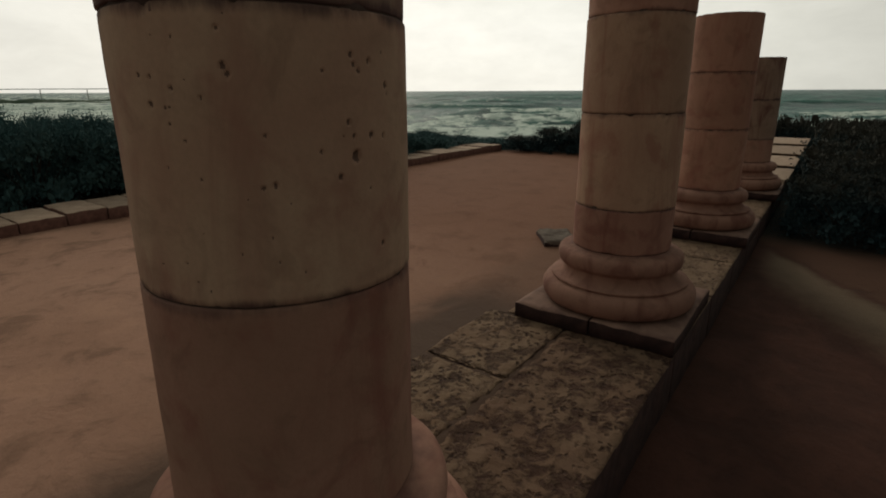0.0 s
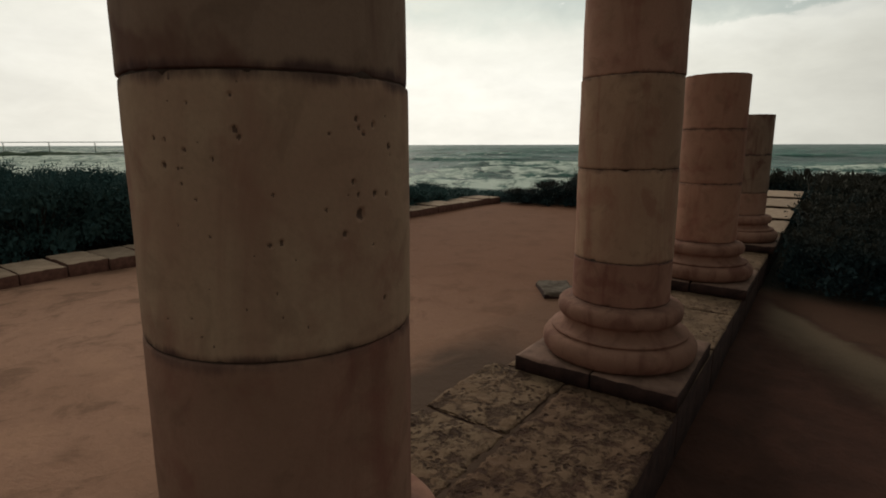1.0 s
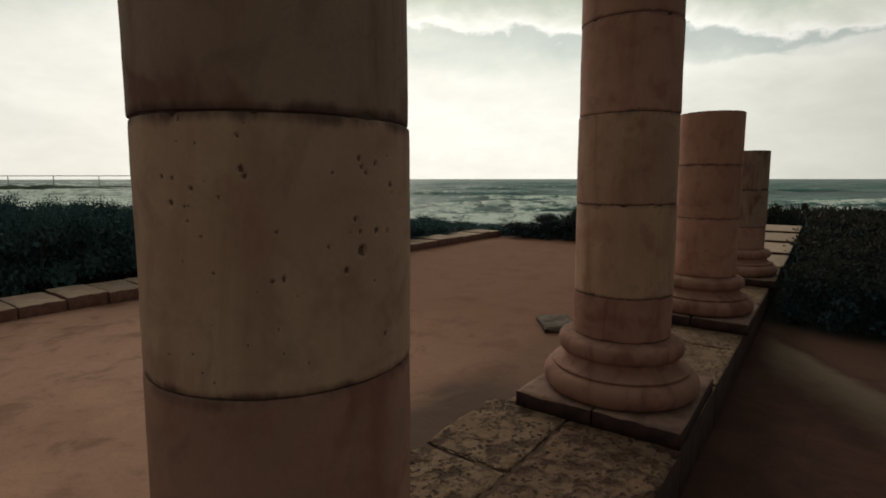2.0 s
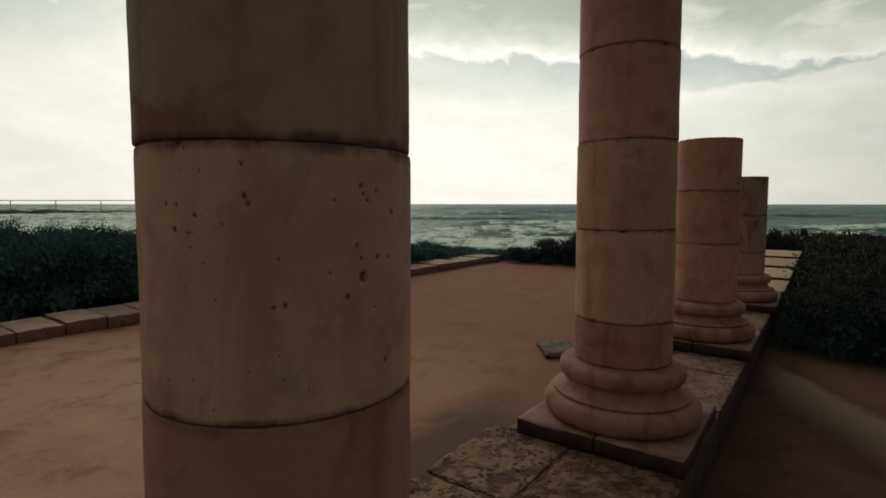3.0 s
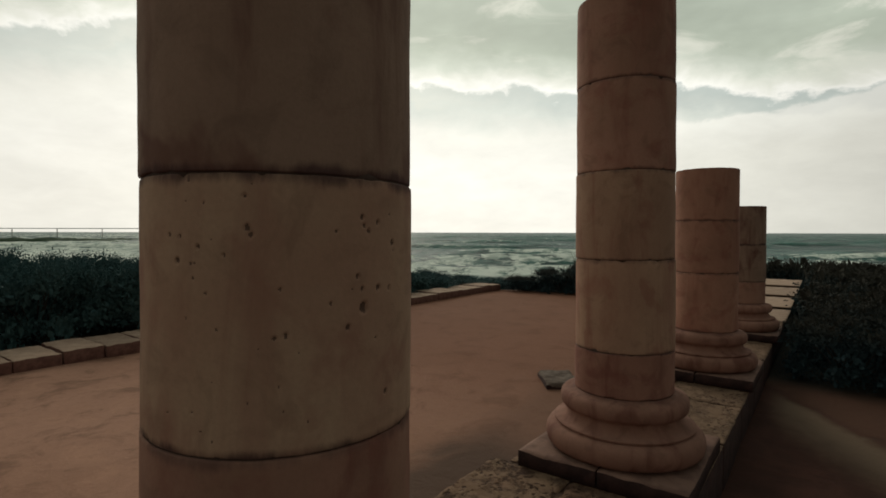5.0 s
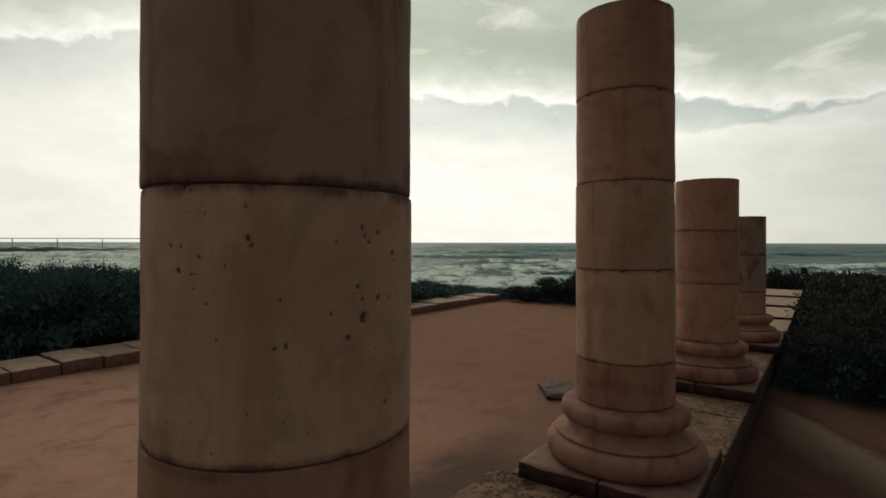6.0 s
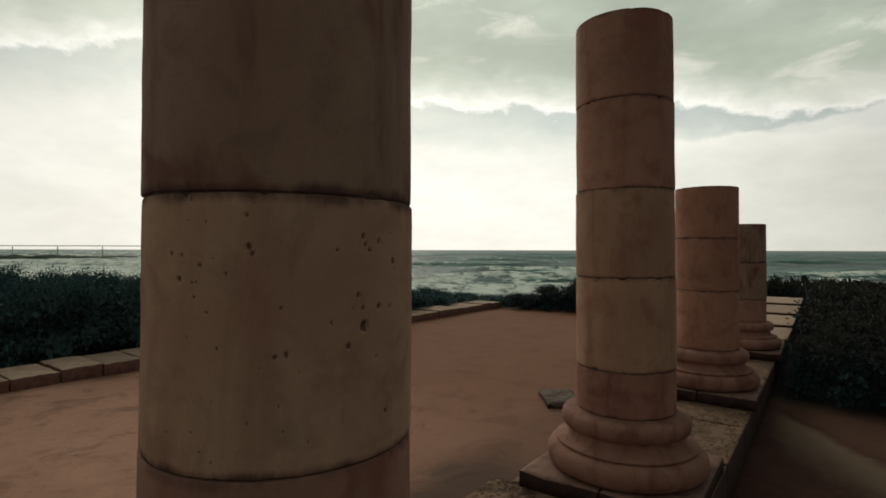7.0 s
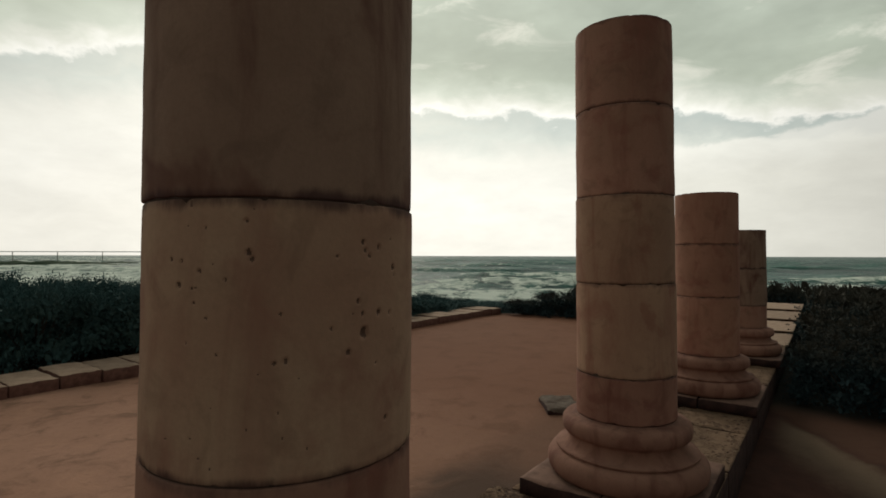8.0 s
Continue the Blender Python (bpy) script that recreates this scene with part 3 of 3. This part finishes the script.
def column(index, joints, tones, label, lean=(0, 0), pivot=0.5, pits=(), detail=1.0):
    """A free-standing column: square plinth, attic base, stacked drums with dark mortar joints."""
    s, side = PITCH * index, (0, 0, 0.03, 0.055)[index]
    col = thing("column", SITE @ pose(s, -side, 0), label, "column", "row of ancient columns")
    for half in (0, 1):
        bm = rough_box(0.99, 0.489, 0.104, 44, 0.003, 3.3 + index + 5 * half, 0.016, 1)
        part("plinth_block", bm, (PLINTH, SHADED_SIDE), col, "square worn stone plinth block with chipped edges", pose(-0.495, -0.495 + 0.501 * half, 0.104))
    part("base_moulding", lathe(BASE_PROFILE, 112, 0.004, 1.7 * index), BASE, col, "rounded double-torus moulded stone base")
    for n, (z0, z1) in enumerate(zip(joints, joints[1:])):
        gap = 0.0016
        fine = pits and any(z0 < p[1] < z1 for p in pits)
        local = [(radians(a), z - z0 - gap, 0.0013 * w) for a, z, w in pits] if fine else ()
        bm = drum_mesh(shaft_radius(z0), shaft_radius(z1), z1 - z0 - 2 * gap, 7.1 * index + 2.3 * n,
                       680 if fine else int(150 * detail), 190 if fine else 20, local)
        dx, dy = lean[0] * (z0 - pivot), lean[1] * (z0 - pivot)
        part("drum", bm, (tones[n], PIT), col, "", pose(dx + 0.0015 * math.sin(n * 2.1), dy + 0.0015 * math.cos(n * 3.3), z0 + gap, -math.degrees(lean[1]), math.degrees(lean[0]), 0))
        if n:
            part("mortar_joint", lathe([(shaft_radius(z0) - 0.007, z0 - 0.012), (shaft_radius(z0) - 0.005, z0), (shaft_radius(z0) - 0.007, z0 + 0.012)], 96, 0.002, n),
                 MORTAR, col, "", pose(dx, dy, 0))
    return col


column(0, [0.472, 1.048, 1.579, 2.13, 2.55, 2.92], [ROSE, BUFF, UMBER, ROSE, BUFF], "tall tan limestone column with a pitted drum and dark joints",
       (0.005, -0.007), 1.5, PITS, 1.8)
column(1, [0.472, 0.744, 1.305, 1.840, 2.382, 2.902], [OXIDE, TAN, TAN, ROSE, ROSE], "tall pinkish tan five-drum stone column standing on its plinth", (-0.004, 0.006), 0.8)
column(2, [0.472, 1.060, 1.590, 2.110], [RUST, RUST, RUST], "broken-off reddish stone column of three drums", detail=0.8)
column(3, [0.472, 0.780, 1.300, 1.840], [ROSE, UMBER, UMBER], "shortest brown stone column at the end of the row", detail=0.7)

# ---- stylobate: two courses of coarse paving blocks ----
stylobate = thing("stylobate", SITE, "low platform of coarse shelly stone paving blocks", "platform", kind="structure")


def paving(s0, s1, l0, l1, top=0.0, cuts=14, deep=0.42, amp=0.004, seed=0.0, mat=PAVING):
    g = 0.010
    bm = rough_box(s1 - s0 - 2 * g, l1 - l0 - 2 * g, deep, cuts, amp, seed, 0.02, 1)
    part("paving_block", bm, (mat, SHADED_SIDE), stylobate, "", pose(s0 + g, l0 + g, top))


for n, (a, b) in enumerate(((-3.4, -2.2), (-2.2, -1.2), (-1.2, 0.30), (0.30, 2.2), (2.2, 3.3), (3.3, 4.25), (4.25, 5.2), (5.2, 6.3),
                            (6.3, 7.3), (7.3, 8.4), (8.4, 9.6))):
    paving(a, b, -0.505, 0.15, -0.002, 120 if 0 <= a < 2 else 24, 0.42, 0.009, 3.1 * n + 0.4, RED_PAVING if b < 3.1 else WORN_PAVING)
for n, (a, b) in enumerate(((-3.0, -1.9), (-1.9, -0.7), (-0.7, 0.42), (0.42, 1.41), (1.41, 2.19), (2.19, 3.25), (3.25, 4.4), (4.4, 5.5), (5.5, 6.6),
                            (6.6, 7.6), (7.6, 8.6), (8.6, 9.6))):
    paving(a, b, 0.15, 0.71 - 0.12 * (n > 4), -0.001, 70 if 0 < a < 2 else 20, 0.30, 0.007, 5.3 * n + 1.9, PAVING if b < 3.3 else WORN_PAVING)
# beyond the last column: broad slabs, each a little above the one before
for n, (a, b) in enumerate(((9.6, 11.2), (11.2, 13.0), (13.0, 15.0), (15.0, 17.0))):
    top = 0.005 + 0.048 * n
    part("paving_block", rough_box(b - a - 0.02, 1.8, 0.020, 18, 0.003, 8.8 * n + 0.3, chip=0.01), KERB, stylobate, "", pose(a, -0.52, top))
    part("footing_block", rough_box(b - a - 0.20, 1.62, 0.45, 12, 0.003, 4.8 * n + 0.3), RED_PAVING, stylobate, "", pose(a + 0.14, -0.40, top - 0.021))

slab = thing("stone_slab", SITE @ pose(3.96, 0.80, 0.055, 0, 0, 36), "flat grey stone slab half sunk in the sand", "stone")
part("slab_block", rough_box(0.48, 0.32, 0.15, 26, 0.008, 6.6, 0.04, 1), (SLABSTONE, SHADED_SIDE), slab)

# ---- kerb along the terrace ----
kerb = thing("kerb", SITE, "low kerb of squared pale stone blocks edging the sand", "kerb", kind="structure")
rng = random.Random(4)
s = -4.6
while s < 10.9:
    w = rng.uniform(0.38, 0.48)
    bm = rough_box(w - 0.016, 0.70, 0.28, 16, 0.004, s * 3.7, 0.02, 1)
    part("kerb_block", bm, (KERB, RED_SHADED_SIDE), kerb, "", pose(s, 5.76 + rng.uniform(-0.015, 0.015), 0.14 + rng.uniform(-0.012, 0.012), rng.uniform(0.0, 0.9), rng.uniform(-0.8, 0.8), rng.uniform(-0.8, 0.8)))
    s += w


# ---- shrubs ----
def shrub_meshes(seed, leaves, size, leaf=LEAF):
    """Stems and a lumpy crown of small leaves, 1 m high and about 1 m in radius."""
    rr = np.random.RandomState(seed)
    lumps = [(rr.uniform(-0.6, 0.6), rr.uniform(-0.6, 0.6), rr.uniform(0.35, 0.66), rr.uniform(0.26, 0.46)) for _ in range(15)]
    lumps += [(0.72 * math.cos(i * 0.785), 0.72 * math.sin(i * 0.785), rr.uniform(0.10, 0.30), 0.28) for i in range(8)]
    lumps += [(0.64 * math.cos(i * 0.9 + 0.2), 0.64 * math.sin(i * 0.9 + 0.2), rr.uniform(0.48, 0.66), 0.27) for i in range(7)]
    lumps += [(0.4 * math.cos(i * 1.57 + 0.4), 0.4 * math.sin(i * 1.57 + 0.4), 0.2, 0.3) for i in range(4)]
    verts, faces = [], []
    inner = leaves // 4
    for i in range(leaves + inner):
        cx, cy, cz, cr = lumps[rr.randint(len(lumps))]
        v = rr.normal(size=3)
        v /= np.linalg.norm(v)
        if v[2] < -0.3:
            v[2] *= -1
        k = cr * (rr.uniform(0.45, 1.04) ** 0.5) if i < leaves else cr * rr.uniform(0.1, 0.62)
        p = np.array((cx, cy, cz)) + v * k * np.array((1, 1, 0.85))
        p[2] = min(abs(p[2]), 0.90 + 0.05 * math.sin(p[0] * 5) * math.cos(p[1] * 4))
        d = rr.normal(size=3) + v * 0.5
        d /= np.linalg.norm(d)
        side = np.cross(d, rr.normal(size=3))
        side /= np.linalg.norm(side) + 1e-9
        up = np.cross(side, d)
        a = size * rr.uniform(0.6, 1.3) * (1 if i < leaves else 3.0)
        b = a * (0.42 if i < leaves else 0.6)
        n = len(verts)
        verts += [tuple(p), tuple(p + d * a * 0.5 + side * b * 0.5 + up * a * 0.06), tuple(p + d * a), tuple(p + d * a * 0.5 - side * b * 0.5 + up * a * 0.06)]
        faces += [(n, n + 1, n + 2), (n, n + 2, n + 3)]
    crown = bpy.data.meshes.new("crown")
    crown.from_pydata(verts, [], faces)
    crown.materials.append(leaf)
    bm = bmesh.new()
    for cx, cy, cz, cr in lumps:
        prev = None
        for t in range(5):
            f = t / 4
            c = Vector((cx * (0.12 + 0.88 * f ** 1.3), cy * (0.12 + 0.88 * f ** 1.3), cz * f))
            rad = 0.026 * (1 - 0.75 * f)
            ring = [bm.verts.new(c + Vector((rad * math.cos(math.tau * q / 5), rad * math.sin(math.tau * q / 5), 0))) for q in range(5)]
            if prev:
                for q in range(5):
                    bm.faces.new((prev[q], prev[(q + 1) % 5], ring[(q + 1) % 5], ring[q]))
            prev = ring
    stems = bpy.data.meshes.new("branch_frame")
    bm.to_mesh(stems)
    bm.free()
    stems.materials.append(BARK)
    return crown, stems


VARIANTS = [shrub_meshes(11 + i, 10500, 0.030) for i in range(4)]
FAR = [shrub_meshes(31 + i, 4200, 0.056) for i in range(3)]
BRUSHES = [shrub_meshes(51 + i, 10500, 0.030, BRUSH) for i in range(3)]
FAR_BRUSHES = [shrub_meshes(61 + i, 4200, 0.056, BRUSH) for i in range(3)]
shrub_rng = random.Random(9)


def shrub(s, l, radius, top, label, group, kinds=VARIANTS):
    g = ground_z(s, l) - 0.03
    h = max(0.2, top - g) / 0.94
    crown, stems = shrub_rng.choice(kinds)
    ob = thing("shrub", SITE @ pose(s, l, g, 0, 0, shrub_rng.uniform(0, 360)), label, "shrub", group)
    for nm, me in (("crown", crown), ("branch_frame", stems)):
        c = new(nm, me)
        c.parent = ob
        c.scale = (radius, radius, h)
    return ob


def top_left(y):
    """Height of the seaward scrub by distance from the terrace's end."""
    return float(np.interp(y, (4, 7, 10, 12, 14, 15, 16, 18, 22), (1.5, 1.40, 1.04, 0.78, 0.52, 0.38, 0.24, -0.1, -0.8)))


LEFT_LABEL = "dark green dense evergreen shrub behind the stone kerb"
for row, l in enumerate((7.25, 8.5, 9.9)):
    s = -5.0 + 0.4 * row
    while s < 17:
        ll = l + shrub_rng.uniform(-0.2, 0.2) - 0.32 * (s > 4.0)
        w = SITE @ Vector((s, ll, 0))
        low = 0.20 if row == 0 else 0.0
        if top_left(w.y) - low - ground_z(s, ll) > 0.10:
            shrub(s, ll, shrub_rng.uniform(0.85, 1.1), top_left(w.y) - low + shrub_rng.uniform(-0.03, 0.02), LEFT_LABEL, "scrub behind the kerb", FAR if row > 1 else VARIANTS)
        s += shrub_rng.uniform(0.95, 1.25)

MID_LABEL = "dark low shrub at the far end of the sand terrace"
for s, l, r, top in ((11.45, 5.15, 0.75, 0.40), (11.7, 4.3, 0.9, 0.64), (11.8, 3.4, 0.9, 0.84), (11.95, 2.5, 0.95, 0.93), (12.2, 1.8, 0.7, 0.78),
                     (12.8, 4.9, 1.0, 0.24), (12.9, 3.8, 1.0, 0.45), (13.0, 2.7, 1.0, 0.65)):
    shrub(s, l, r, top, MID_LABEL, "shrubs at the terrace end", BRUSHES)

RIGHT_LABEL = "dense dark brown-topped shrub crowding the edge of the platform"
for s, l, r, top in ((7.35, -1.32, 0.85, 0.50), (7.75, -2.5, 1.0, 0.54), (8.3, -3.6, 1.1, 0.56), (8.9, -4.9, 1.1, 0.6), (9.2, -6.2, 1.2, 0.62),
                     (8.5, -1.45, 0.9, 0.56), (9.0, -2.3, 1.0, 0.6), (9.6, -3.5, 1.1, 0.64), (10.2, -4.9, 1.2, 0.66), (10.4, -6.4, 1.2, 0.66)):
    shrub(s, l, r, top, RIGHT_LABEL, "hedge beside the platform", BRUSHES)
s = 9.7
while s < 21:
    for l in (-1.45, -2.7, -4.2, -5.8, -7.6):
        shrub(s + shrub_rng.uniform(-0.3, 0.3), l + shrub_rng.uniform(-0.2, 0.2), shrub_rng.uniform(0.85, 0.95) if l > -2 else shrub_rng.uniform(0.9, 1.25),
              float(np.interp(s, (9, 14, 21), (0.58, 0.72, 0.62))) + shrub_rng.uniform(-0.1, 0.05), RIGHT_LABEL, "hedge beside the platform", FAR_BRUSHES)
    s += 1.35
for l in (-7.0, -5.2, -3.6, -2.0, -0.5, 0.9, 2.3, 3.8):
    shrub(23.6 + shrub_rng.uniform(-0.3, 0.3), l, 1.25, 0.50 + shrub_rng.uniform(-0.06, 0.08), "dark shrub beyond the end of the stone platform", "far shrubs", FAR_BRUSHES)


def grass_tuft(s, l, z, height, seed):
    rr = random.Random(seed)
    verts, faces = [], []
    for _ in range(26):
        a, lean = rr.uniform(0, math.tau), rr.uniform(0.05, 0.4)
        h = height * rr.uniform(0.5, 1.0)
        bx, by = rr.uniform(-0.12, 0.12), rr.uniform(-0.12, 0.12)
        n = len(verts)
        for f, w in ((0, 0.011), (0.55, 0.009), (1.0, 0.002)):
            px, py = bx + math.cos(a) * lean * h * f * f, by + math.sin(a) * lean * h * f * f
            verts += [(px - w * math.sin(a), py + w * math.cos(a), h * f), (px + w * math.sin(a), py - w * math.cos(a), h * f)]
        faces += [(n, n + 1, n + 3, n + 2), (n + 2, n + 3, n + 5, n + 4)]
    tuft = thing("grass_tuft", SITE @ pose(s, l, z), "thin tuft of tall dry grass rising from the shrubs", "grass", "grass tufts")
    mesh_part("blade_clump", verts, faces, GRASS, tuft)


tuft_rng = random.Random(2)
for n in range(14):
    s, l = 12.1 + tuft_rng.uniform(0, 0.5), 2.2 + n * 0.15
    grass_tuft(s, l, ground_z(s, l) - 0.02, 1.10 + tuft_rng.uniform(-0.16, 0.1), n)


# ---- out at sea: pier and reef ----
def box_mesh(x0, x1, y0, y1, z0, z1, bevel=0.0):
    bm = bmesh.new()
    bmesh.ops.create_cube(bm, size=1, matrix=Matrix.Translation(((x0 + x1) / 2, (y0 + y1) / 2, (z0 + z1) / 2)) @ Matrix.Diagonal((x1 - x0, y1 - y0, z1 - z0, 1)))
    if bevel:
        bmesh.ops.bevel(bm, geom=bm.edges[:], offset=bevel, segments=1, affect="EDGES")
    return bm


pier = thing("pier", pose(0, 400, SEA_Z), "long thin concrete jetty on piles out at sea", "pier", kind="")
part("deck", box_mesh(-470, -140, -3, 3, 7.35, 7.9, 0.1), CONCRETE, pier, smooth=False)
x = -461
while x < -140:
    part("pile", box_mesh(x - 0.12, x + 0.12, -0.4, 0.4, -4, 7.25, 0.2), CONCRETE, pier, smooth=False)
    x += 34


def reef(x0, x1, y, height, seed, label):
    bm = bmesh.new()
    nx, ny = 60, 10
    rows = []
    for j in range(ny + 1):
        row = []
        for i in range(nx + 1):
            fx, fy = i / nx, j / ny
            e = (math.sin(fx * math.pi) ** 0.3) * math.sin(fy * math.pi) ** 0.5
            z = height * e * (0.6 + 0.35 * noise.fractal(Vector((fx * 9 + seed, fy * 3, seed)), 1, 2, 4)) - 0.3
            row.append(bm.verts.new(((x1 - x0) * (fx - 0.5), (fy - 0.5) * 16, z)))
        rows.append(row)
    for j in range(ny):
        for i in range(nx):
            bm.faces.new((rows[j][i], rows[j][i + 1], rows[j + 1][i + 1], rows[j + 1][i]))
    ob = thing("reef", pose((x0 + x1) / 2, y, SEA_Z), label, "rock")
    part("reef_rock", bm, REEF, ob)


reef(-262, -172, 278, 3.6, 1.0, "low dark flat reef breaking the water")
reef(-225, -190, 340, 2.0, 6.0, "dark rocky islet at sea")
